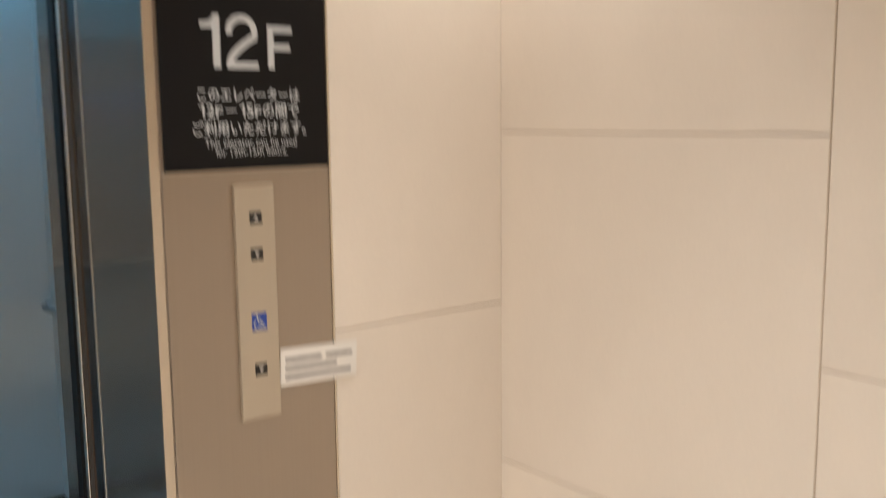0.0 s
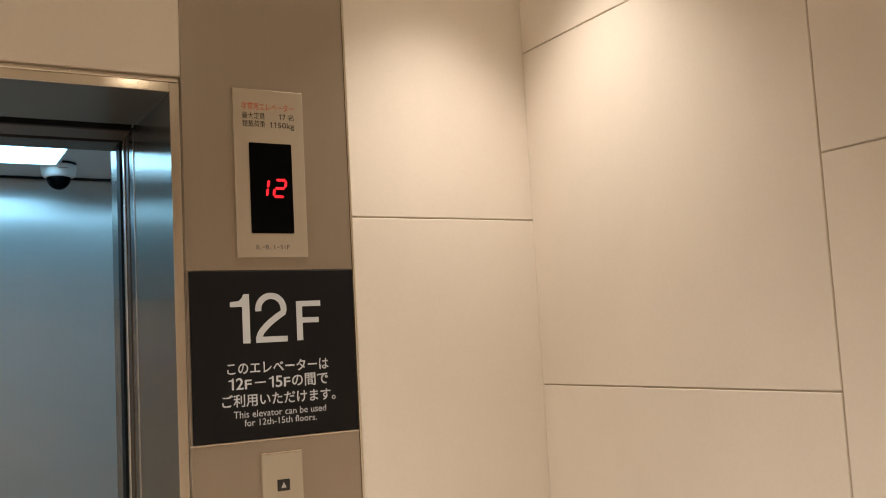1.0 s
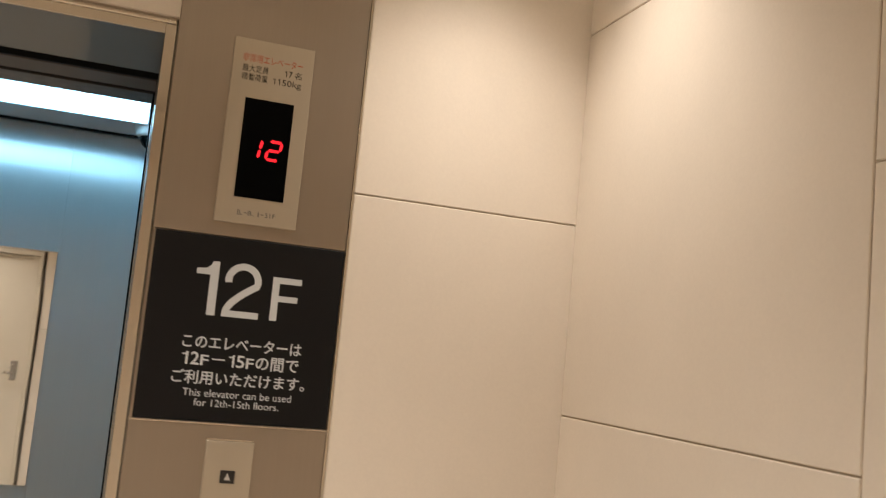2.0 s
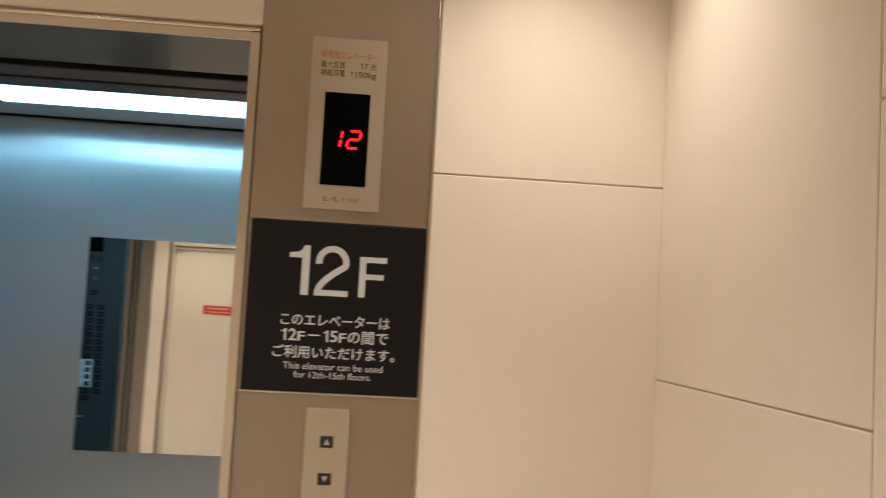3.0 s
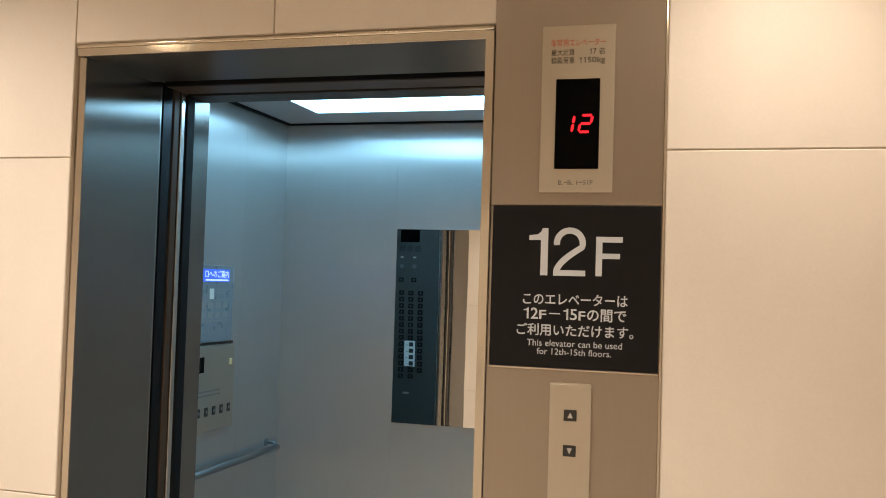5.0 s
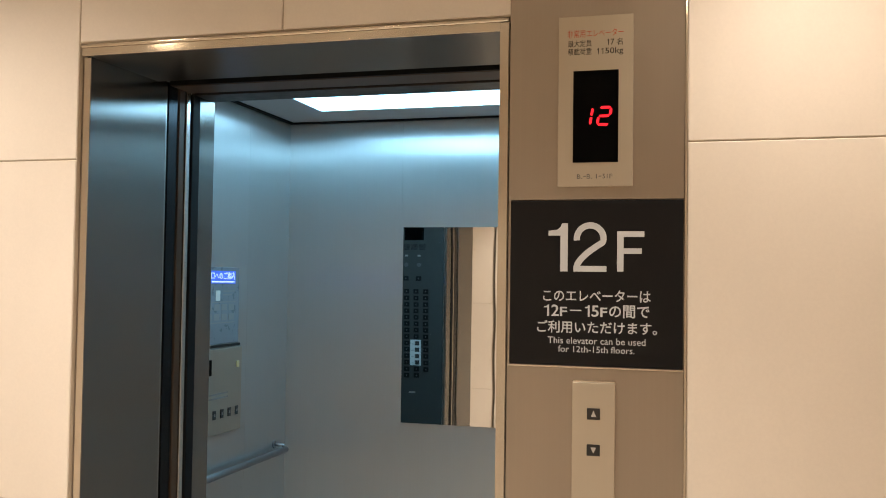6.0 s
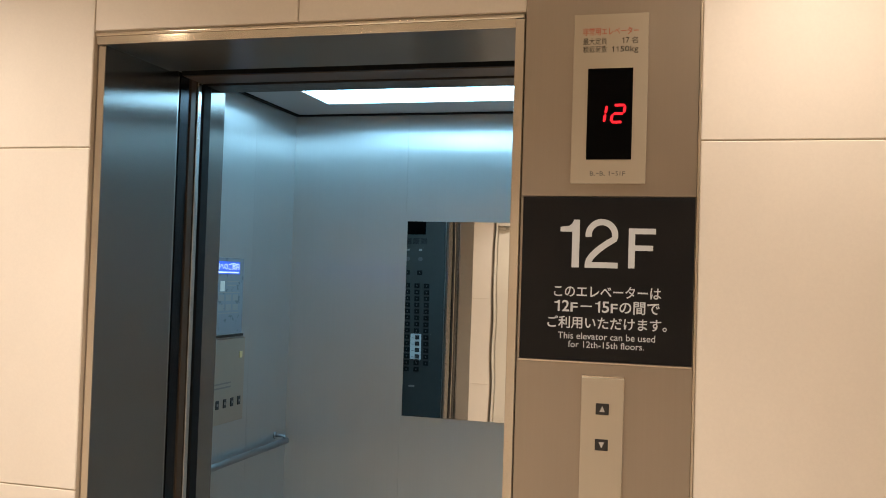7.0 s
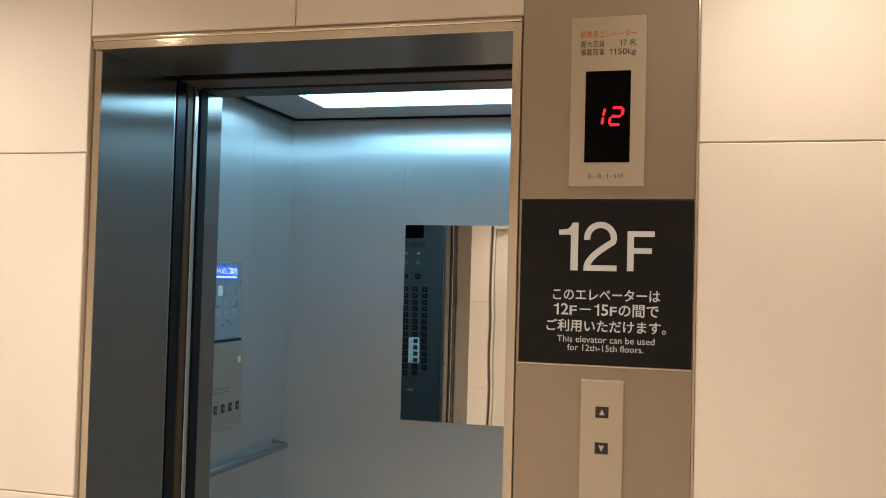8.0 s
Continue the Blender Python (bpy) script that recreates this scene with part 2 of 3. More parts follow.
wall_west = tagged(part("wall_west", box(HALL_W - .2, HALL_W - D, HALL_S - .2, T, 0, CEIL), M_JOINT), "cream panelled wall closing the hall", "wall", kind="structure")
DOOR_X0, DOOR_X1, DOOR_TOP = -1.040, -0.200, 2.085
bm = box(HALL_W - T, DOOR_X0 - .05, HALL_S - .2, HALL_S - D, 0, CEIL)
box(DOOR_X1 + .05, HALL_E + T, HALL_S - .2, HALL_S - D, 0, CEIL, bm=bm)
box(DOOR_X0 - .05, DOOR_X1 + .05, HALL_S - .2, HALL_S - D, DOOR_TOP + .05, CEIL, bm=bm)
box(DOOR_X0 - .05, DOOR_X1 + .05, HALL_S - .3, HALL_S - .2, 0, DOOR_TOP + .05, bm=bm)
wall_south = tagged(part("wall_south", bm, M_JOINT), "cream panelled wall with a flush door", "wall", kind="structure")

# ---- landing entrance: steel frame round the opening ----
RD = 0.34     # depth of the reveal
frame_thing = tagged(thing("lift_door_frame", (0, 0.17, 0), "brushed steel lift door frame with champagne front edges", "door frame"), kind="structure")
for s in (-1, 1):
    xa, xb = (OPEN, OPEN + FR) if s > 0 else (-0.5232, -0.505)
    yf = 0.012 if s < 0 else 0.0
    part("jamb_face", box(xa, xb, yf, yf + .003, 0, TOP - .0003 if s < 0 else TOP + FR - .001, 0.0008), M_TRIM, frame_thing, "champagne steel edge")
    xa, xb = (OPEN, OPEN + 0.02) if s > 0 else (-0.525, -0.505)
    part("reveal", box(xa, xb, yf + .0032, RD, 0, TOP + .018, 0.0006), M_REVEAL, frame_thing, "dark brushed steel reveal")
    xa, xb = sorted((s * (OPEN - 0.002), s * (OPEN + 0.02)))
    part("reveal_lip", box(xa, xb, RD, RD + .010, 0, TOP, 0.002), M_EDGE, frame_thing)
part("head_face", box(-0.5232, OPEN, 0.001, 0.004, TOP, TOP + FR + .0002, 0.0008), M_TRIM, frame_thing, "champagne steel edge")
# darker taupe on this return helps paint the groove's shade
part("outer_return", box(-0.5292, -0.5236, 0.0145, 0.03, 0, TOP + FR), M_COLUMN, frame_thing, "recessed steel return, taupe for the shade in the groove")
part("head_bead", box(-OPEN - FR, OPEN + FR, -0.002, 0.016, TOP + FR + .0005, TOP + FR + .0095, 0.004, seg=5), M_BEAD, frame_thing, "thin champagne steel bead", smooth=True)
part("head_soffit", box(-0.505, OPEN, 0.0043, 0.300, TOP, TOP + .018, 0.0006), M_SOFFIT, frame_thing, "brushed steel soffit with shade put into its colour")
# black box gives the slot behind the soffit its darkness
part("slot_dark_box", box(-OPEN - .02, OPEN + .02, 0.301, 0.344, TOP + .03, TOP + .16, 0.002), M_BLACK, frame_thing, "black box painting in the dark slot over the doors")

# ---- landing doors and car doors, pushed open into their pockets ----
for s in (-1, 1):
    xa, xb = sorted((s * 0.516, s * 1.02))
    d = thing("lift_outer_door", ((xa + xb) / 2, 0.375, 0), "open brushed steel landing door slid into its pocket", "lift door", "landing doors")
    part("leaf", box(xa, xb, 0.360, 0.412, 0.008, TOP + .015, 0.003), M_REVEAL, d)
    xa, xb = sorted((s * 0.5115, s * 0.516))
    part("edge_strip", box(xa, xb, 0.366, 0.410, 0.01, TOP + .01, 0.001), M_NAVY, d, "dark polished closing edge")
    xa, xb = sorted((s * 0.520, s * 1.02))
    d = thing("lift_inner_door", ((xa + xb) / 2, 0.44, 0), "open brushed steel car door behind the landing door", "lift door", "car doors")
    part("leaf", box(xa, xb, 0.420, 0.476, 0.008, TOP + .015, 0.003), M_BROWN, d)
    xa, xb = sorted((s * 0.507, s * 0.520))
    part("edge_channel", box(xa, xb, 0.453, 0.473, 0.01, TOP + .01, 0.002), M_CHROME, d, "bright steel leading edge")
    xa, xb = sorted((s * 0.511, s * 0.520))
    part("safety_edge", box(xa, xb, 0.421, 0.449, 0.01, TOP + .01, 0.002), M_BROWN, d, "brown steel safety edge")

# pockets and shaft behind the hall wall
for s in (-1, 1):
    xa, xb = sorted((s * 1.03, s * 1.05))
    # unseen added sheet, keeps the door pocket dark
    tagged(part("shaft_wall", box(xa, xb, 0.24, 0.62, 0, TOP + .3), M_SHAFT), "unseen near-black sheet closing the unlit shaft beside the doors", "shaft wall", kind="structure")
tagged(part("door_sill", box(-OPEN, OPEN, 0.241, 0.62, -0.05, 0.0, 0.002), M_EDGE), "grooved metal sill between hall and car", "sill", kind="structure")

# ---- the lift car ----
CX, CF, CB, CH = 0.88, 0.604, 1.945, 2.281
car = thing("lift_car", (0, 1.29, 0), "open lift car lined with brushed stainless steel", "lift car", kind="structure")
part("car_floor", box(-CX - .03, CX + .03, CF - .12, CB + .05, -0.05, 0.0), M_CARFLOOR, car, "pale grey polished car floor")
# side walls in two sheets, rear wall in three, with fine seams
for s in (-1, 1):
    for ya, yb in ((CF, 1.5612), (1.5618, CB + .02)):
        xa, xb = sorted((s * CX, s * (CX + 0.02)))
        part("side_sheet", box(xa, xb, ya, yb, 0.08, CH + .08), M_CAR, car)
    xa, xb = sorted((s * (CX - .006), s * CX))
    part("kick_plate", box(xa, xb, CF, CB - .006, 0, 0.08, 0.001), M_DARKMETAL, car, "dark steel kick plate")
for xa, xb in ((-CX, -0.3458), (-0.3452, 0.2572), (0.2578, CX)):
    part("rear_sheet", box(xa, xb, CB, CB + .02, 0.08, CH + .08), M_CAR, car)
part("kick_plate", box(-CX + .007, CX - .007, CB - .006, CB, 0, 0.08, 0.001), M_DARKMETAL, car, "dark steel kick plate")
for s in (-1, 1):
    xa, xb = sorted((s * 0.523, s * (CX + .02)))
    part("front_return", box(xa, xb, 0.50, CF, 0, CH + .08, 0.002), M_CAR, car, "brushed steel front return")
    # black strip stands in for the dark gap between return and door
    xa, xb = sorted((s * 0.503, s * 0.522))
    part("gap_dark_strip", box(xa, xb, 0.479, 0.520, 0, TOP, 0.002), M_BLACK, car, "black strip painting in the dark gap beside the car door")
    xa, xb = sorted((s * 0.507, s * 0.5225))
    part("return_face", box(xa, xb, 0.5205, CF + .006, 0, TOP, 0.001), M_REVEAL, car, "dark brushed steel edge")
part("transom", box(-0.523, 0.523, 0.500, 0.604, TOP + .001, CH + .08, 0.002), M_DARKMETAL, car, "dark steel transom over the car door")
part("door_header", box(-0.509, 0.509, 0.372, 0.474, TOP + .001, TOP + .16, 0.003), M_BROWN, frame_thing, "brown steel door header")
# black strip carries the slot's shade on to the header
part("slot_dark_strip", box(-0.509, 0.509, 0.362, 0.3715, TOP + .002, TOP + .10, 0.001), M_BLACK, frame_thing, "black strip painting in the dark slot along the header")
# ceiling: steel panel, gap at the walls darkened by black strips, flush lit diffuser
LX0, LX1, LY0, LY1 = -0.588, 0.515, 0.94, 1.592
IX, IY = 0.024, 0.024     # gap between ceiling panel and walls
bm = box(-CX + IX, LX0, CF + .012, CB - IY, CH, CH + .025)
box(LX1, CX - IX, CF + .012, CB - IY, CH, CH + .025, bm=bm)
box(LX0, LX1, CF + .012, LY0, CH, CH + .025, bm=bm)
box(LX0, LX1, LY1, CB - IY, CH, CH + .025, bm=bm)
part("car_ceiling", bm, M_CARCEIL, car, "grey steel car ceiling")
# black strips fill the gap to imitate its darkness
for xa, xb, ya, yb in ((-CX + IX - .022, -CX + IX, CF + .012, CB - IY), (CX - IX, CX - IX + .022, CF + .012, CB - IY), (-CX + IX - .022, CX - IX + .022, CB - IY, CB - IY + .022)):
    part("gap_shade_strip", box(xa, xb, ya, yb, CH - .006, CH + .05), M_BLACK, car, "black strip painting in the shade of the gap")
# added lid over the car, near-black for the unlit void
part("void_dark_sheet", box(-CX - .02, CX + .02, CF - .1, CB + .02, CH + .081, CH + .10), M_SHAFT, car)
light = thing("car_ceiling_light", (0, (LY0 + LY1) / 2, CH), "lit rectangular cool white ceiling light of the car", "ceiling light")
part("diffuser", box(LX0 + .012, LX1 - .012, LY0 + .012, LY1 - .012, CH - .020, CH + .012, 0.002), M_LIT, light, "glowing white diffuser")
for xa, xb, ya, yb in ((LX0, LX1, LY0, LY0 + .0115), (LX0, LX1, LY1 - .0115, LY1), (LX0, LX0 + .0115, LY0 + .012, LY1 - .012), (LX1 - .0115, LX1, LY0 + .012, LY1 - .012)):
    part("rim", box(xa, xb, ya, yb, CH - .021, CH + .02, 0.001), M_CARCEIL, light)

# mirror on the rear wall
mirror = thing("mirror", (0, CB, 0.965), "large frameless mirror on the rear wall of the car", "mirror")
part("glass", box(-0.336, 0.2525, CB - .006, CB - .0005, 0.970, 1.811), M_MIRROR, mirror)

# handrails
for s in (-1, 1):
    hr = thing("handrail", (s * (CX - .03), 1.3, 0.80), "round satin steel handrail on the side wall", "handrail", "car handrails")
    x = s * (CX - .045)
    part("rail", tube((x, 0.72, 0.838), (x, 1.866, 0.838), 0.0135, n=24, bevel=0.005), M_RAIL, hr, smooth=True)
    for y in (0.78, 1.15, 1.835):
        bm = tube((s * CX, y, 0.860), (s * (CX - .006), y, 0.860), 0.017, n=20, bevel=0.002)
        tube((s * (CX - .006), y, 0.860), (x, y, 0.860), 0.006, bm=bm)
        tube((x, y, 0.864), (x, y, 0.845), 0.006, bm=bm)
        part("bracket", bm, M_RAIL, hr, "polished steel bracket", smooth=True)

# dome camera
dome = thing("dome_camera", (0.523, 1.65, CH), "white ceiling dome camera with a black lens bubble", "camera")
part("gasket", tube((0.523, 1.65, CH - .006), (0.523, 1.65, CH - .0005), 0.059, n=32), M_BLACK, dome)
part("housing", tube((0.523, 1.65, CH - .052), (0.523, 1.65, CH - .006), 0.054, 0.062, n=36, bevel=0.01), M_WHITEPLASTIC, dome, "white plastic housing", smooth=True)
bm = bmesh.new()
bmesh.ops.create_uvsphere(bm, u_segments=28, v_segments=16, radius=0.041)
for v in bm.verts:
    v.co = Vector((0.523 + v.co.x, 1.65 + v.co.y, CH - .050 + min(v.co.z, 0.0) * 1.1))
part("bubble", bm, M_GLASS, dome, "black glossy bubble", smooth=True)
part("brand_mark", box(0.515, 0.545, 1.5885, 1.59, CH - .028, CH - .024), M_GREYBAR, dome)

# operating panel on the front return of the car (seen in the mirror)
cop = thing("operating_panel", (-0.66, CF, 0.6), "tall dark car operating panel with many floor buttons", "control panel")
CY = CF + .0055
part("faceplate", box(-0.79, -0.520, CF + .0045, CY + .004, 0.55, 2.0, 0.002), M_COP, cop)
CY += .004
part("position_display", box(-0.755, -0.640, CY, CY + .003, 1.807, 1.90, 0.001), M_GLASS, cop, "black position display")
for i in range(3):
    for k in range(6):
        part("speaker_slot", box(-0.762 + i * .047, -0.725 + i * .047, CY, CY + .0012, 1.752 + k * .006, 1.7545 + k * .006), M_BLACK, cop)


def cop_button(x, z, w=0.031, h=0.026):
    b = part("button", box(x - w / 2, x + w / 2, CY, CY + .004, z - h / 2, z + h / 2, 0.0012, seg=1), M_BLACK, cop, "black button")
    part("mark", box(x - .003, x + .003, CY + .004, CY + .0046, z - .004, z + .004), M_DIM, b)


for r in range(14):
    z = 1.511 - r * 0.0372
    for i, x in enumerate((-0.740, -0.682, -0.624)):
        if (i == 2 and r > 12) or (i == 1 and 8 <= r <= 11):
            continue
        cop_button(x + r * .0006, z)
for x in (-0.744, -0.668):
    cop_button(x, 1.586)
    part("ring_button", tube((x, CY, 1.664), (x, CY + .004, 1.664), 0.012, n=16), M_DIM, cop, "round grey button")
    part("legend", box(x - .009, x + .009, CY, CY + .001, 1.712, 1.722), M_GREYBAR, cop)
label_plate = part("label_plate", box(-0.714, -0.648, CY, CY + .002, 1.085, 1.232, 0.001), M_WHITEPLASTIC, cop, "white label plate")
for k in range(4):
    z = 1.212 - k * .0365
    part("button", box(-0.684, -0.658, CY + .002, CY + .006, z - .012, z + .012, 0.001), M_BUTTON, label_plate)
    part("legend", box(-0.706, -0.690, CY + .002, CY + .0026, z - .006, z - .003), M_GREYBAR, label_plate)
part("legend", box(-0.715, -0.680, CY, CY + .001, 0.925, 0.935), M_GREYBAR, cop)
cop.location += Vector((-0.006, 0, 0.0075))

# information panel and low operating panel on the side wall
X = -CX
info = thing("information_panel", (X, 1.27, 1.31), "grey wall panel with a lit blue screen and notices", "information panel")
part("glass", box(X, X + .004, 1.04, 1.492, 1.318, 1.615, 0.001), M_INFO, info)
part("lower_rim", box(X, X + .010, 1.03, 1.497, 1.306, 1.316, 0.001), M_DARKMETAL, info, "dark shadow rail")
screen = part("screen", box(X + .004, X + .006, 1.08, 1.456, 1.551, 1.601), M_LCD, info, "lit blue screen")
lettering("口へのご案内", 1.265, 1.448, 1.568, 1.596, 0, M_LCDTEXT, screen, 0.0, 90, X + .0066)
part("text_bar", box(X + .006, X + .0066, 1.27, 1.445, 1.556, 1.561), M_LCDTEXT, screen)
part("notice", box(X + .004, X + .0055, 1.305, 1.338, 1.485, 1.525), M_PAPER, info, "small white notice")
for y0, y1, z in ((1.36, 1.455, 1.520), (1.36, 1.43, 1.506), (1.10, 1.462, 1.478), (1.10, 1.457, 1.398)):
    part("rule", box(X + .004, X + .0048, y0, y1, z, z + .004), M_GREYBAR, info)
for z in (1.448, 1.410):
    for k in range(5):
        y = 1.18 + k * .057
        part("text_block", box(X + .004, X + .0048, y, y + .042, z, z + .024), M_GREYBAR, info)
info.location += Vector((0, -0.008, 0.0075))
low = thing("low_operating_panel", (X, 1.27, 0.97), "warm steel low operating panel with a row of buttons", "control panel")
part("faceplate", box(X, X + .012, 1.02, 1.510, 0.975, 1.302, 0.002), M_LOWER, low)
part("position_display", box(X + .012, X + .014, 1.215, 1.270, 1.205, 1.265, 0.001), M_GLASS, low, "black position display")
part("lit_button", box(X + .012, X + .016, 1.462, 1.484, 1.222, 1.248, 0.002), M_KEY, low, "small lit button, its yellow glow put into the colour")
for k in range(8):
    y = 1.470 - k * .0580
    b = part("button", box(X + .012, X + .0155, y - .011, y + .011, 1.036, 1.070, 0.001), M_BUTTON, low, "dark square button")
    part("mark", box(X + .0155, X + .016, y - .005, y + .005, 1.048, 1.058), M_GREYBAR, b)
for z in (1.128, 1.112):
    part("text_bar", box(X + .012, X + .0126, 1.20, 1.40, z, z + .006), M_GREYBAR, low)
low.location += Vector((0, -0.007, 0.0055))

# ---- steel column with sign, display and call buttons ----
PX0, PX1 = OPEN + FR + .003, 0.889
column = thing("steel_pilaster", ((PX0 + PX1) / 2, 0, 0), "taupe brushed steel wall pilaster beside the lift door", "pilaster", kind="structure")
S0, S1 = 1.412, 1.750
part("upper_sheet", box(PX0 + .0005, PX1 - .001, -0.001, T, S1 + .001, CEIL, 0.0012, seg=1), M_COLUMN, column)
part("middle_sheet", box(PX0 + .0005, PX1 - .001, 0.003, T, S0 - .001, S1, 0.001, seg=1), M_COLUMN, column)
part("lower_sheet", box(PX0 + .0005, PX1 - .001, -0.001, T, 0, S0 - .004, 0.0012, seg=1), M_COLUMN, column)
part("edge_strip", box(PX1 - .0008, PX1 + .0035, -0.003, T, 0, CEIL, 0.0006), M_TRIM, column, "thin bright edge strip")

sign = thing("floor_sign", (0.713, 0, S0), "black floor sign with white lettering", "sign")
part("board", box(PX0 + .006, PX1 - .003, -0.003, 0.003, S0, S1, 0.001), M_SIGN, sign)
part("lower_trim", box(PX0 + .006, PX1 - .003, -0.0035, 0.001, S0 - .0045, S0 - .001, 0.0008), M_TRIM, sign, "thin bright trim under the board")
Y = -0.0032
SF = 0.000769


def digit_one(x0, x1, z0, z1, mat, parent):
    """The figure 1 with a straight stem and a short flag."""
    w, h = x1 - x0, z1 - z0
    pts = [(0.62, 0), (1, 0), (1, 1), (0.70, 1), (0.62, 0.925), (0.45, 0.865), (0, 0.845), (0, 0.745), (0.62, 0.745)]
    return part("lettering", poly([(x0 + a * w, z0 + c * h) for a, c in pts], Y - .0002, 0.0004), mat, parent)


def digit_two(x0, x1, z0, z1, stroke, mat, parent):
    """The figure 2 as a band of even width: a round head, a swung neck and a flat foot."""
    h = stroke / 2
    w, t = x1 - x0, z1 - z0
    r = w / 2 - h
    cx, cz = (x0 + x1) / 2, z1 - h - r
    line = [(cx + r * math.cos(a), cz + r * math.sin(a)) for a in [radians(188 - k * 12) for k in range(18)]]
    x, z = line[-1]
    foot = (x0 + h * 1.05, z0 + stroke * 0.8)
    for k in range(1, 9):
        u = k / 8
        a, c, d = (1 - u) ** 2, 2 * u * (1 - u), u * u
        line.append((a * x + c * (x0 + w * 0.16) + d * foot[0], a * z + c * (z0 + t * 0.30) + d * foot[1]))
    left, right = [], []
    for i, (px, pz) in enumerate(line):
        ax, az = line[max(i - 1, 0)]
        bx, bz = line[min(i + 1, len(line) - 1)]
        n = math.hypot(bx - ax, bz - az)
        ux, uz = -(bz - az) / n * h, (bx - ax) / n * h
        left.append((px + ux, pz + uz))
        right.append((px - ux, pz - uz))
    bm = bmesh.new()
    rows = [[bm.verts.new((q[0], yy, q[1])) for q in side] for side in (left, right) for yy in (Y - .0002,)]
    for i in range(len(line) - 1):
        bm.faces.new((rows[0][i], rows[1][i], rows[1][i + 1], rows[0][i + 1]))
    solid = bmesh.ops.extrude_face_region(bm, geom=bm.faces[:])
    bmesh.ops.translate(bm, verts=[v for v in solid["geom"] if isinstance(v, bmesh.types.BMVert)], vec=(0, 0.0004, 0))
    bmesh.ops.recalc_face_normals(bm, faces=bm.faces)
    box(x0, x1, Y - .0003, Y + .0002, z0, z0 + stroke * 0.92, bm=bm)
    return part("lettering", bm, mat, parent)


digit_one(0.616, 0.656, 1.604, 1.703, M_WHITE, sign)
digit_two(0.668, 0.735, 1.604, 1.705, 0.0128, M_WHITE, sign)
part("lettering", poly([(0.756, 1.605), (0.769, 1.605), (0.769, 1.641), (0.805, 1.641), (0.805, 1.652), (0.769, 1.652), (0.769, 1.675), (0.810, 1.675), (0.810, 1.6865), (0.756, 1.6865)], Y - .0002, 0.0004), M_WHITE, sign)
lettering("このエレベーターは", 0.606, 0.823, 1.543, 1.567, Y, M_WHITE, sign, 0.012)
digit_one(0.608, 0.608 + 14 * SF, 1.5125, 1.5355, M_WHITE, sign)
digit_one(0.608 + 389 * SF - 280 * SF, 0.608 + 402 * SF - 280 * SF, 1.5125, 1.5355, M_WHITE, sign)
for word, a, b, z0, z1 in (("2", 300, 320, 1.5125, 1.536), ("F", 323, 342, 1.5125, 1.5315), ("5", 407, 426, 1.5125, 1.5355), ("F", 430, 448, 1.5125, 1.5315), ("の間で", 453, 557, 1.511, 1.537)):
    lettering(word, 0.608 + (a - 280) * SF, 0.608 + (b - 280) * SF, z0, z1, Y, M_WHITE, sign, 0.014)
part("dash", box(0.608 + 70 * SF, 0.608 + 100 * SF, Y - .0003, Y + .0002, 1.5235, 1.526), M_WHITE, sign)
lettering("ご利用いただけます。", 0.594, 0.836, 1.478, 1.5035, Y, M_WHITE, sign, 0.012)
lettering("This elevator can be used", 0.6165, 0.8135, 1.4565, 1.4700, Y, M_WHITE, sign, 0.0)
lettering("for 12th-15th floors.", 0.638, 0.792, 1.4395, 1.4525, Y, M_WHITE, sign, 0.0)

disp = thing("floor_indicator", (0.709, 0, 1.777), "satin champagne indicator plate with a red lit number", "floor indicator")
DX0, DX1 = 0.634, 0.786
part("plate", box(DX0, DX1, -0.012, -0.001, 1.778, 2.129, 0.0008), M_PLATE, disp)
part("display_glass", box(0.665, 0.757, -0.0135, -0.0118, 1.827, 2.016, 0.0006), M_GLASS, disp, "black display window")
Y = -0.0122
lettering("非常用エレベーター", 0.652, 0.766, 2.085, 2.101, Y, M_REDINK, disp, 0.0)
lettering("最大定員", 0.653, 0.702, 2.066, 2.080, Y, M_INK, disp, 0.0)
digit_one(0.733, 0.737, 2.0675, 2.0795, M_INK, disp)
lettering("7", 0.7405, 0.7475, 2.0675, 2.0795, Y, M_INK, disp, 0.003)
lettering("名", 0.752, 0.765, 2.0665, 2.080, Y, M_INK, disp, 0.0)
lettering("積載荷重", 0.653, 0.702, 2.049, 2.063, Y, M_INK, disp, 0.0)
digit_one(0.7125, 0.7165, 2.0495, 2.0615, M_INK, disp)
digit_one(0.7215, 0.7255, 2.0495, 2.0615, M_INK, disp)
lettering("50kg", 0.7295, 0.766, 2.046, 2.0615, Y, M_INK, disp, 0.003)
for word, a, b in (("B", 0.674, 0.681), ("B", 0.694, 0.701), ("1", 0.7125, 0.7143), ("51", 0.726, 0.736), ("F", 0.740, 0.746)):
    lettering(word, a, b, 1.794, 1.803, Y, M_DIM, disp)
for a, b, z in ((0.682, 0.685, 1.794), (0.687, 0.692, 1.798), (0.702, 0.705, 1.794), (0.718, 0.724, 1.798)):
    part("bar", box(a, b, Y - .0003, Y + .0002, z, z + .0015), M_DIM, disp)


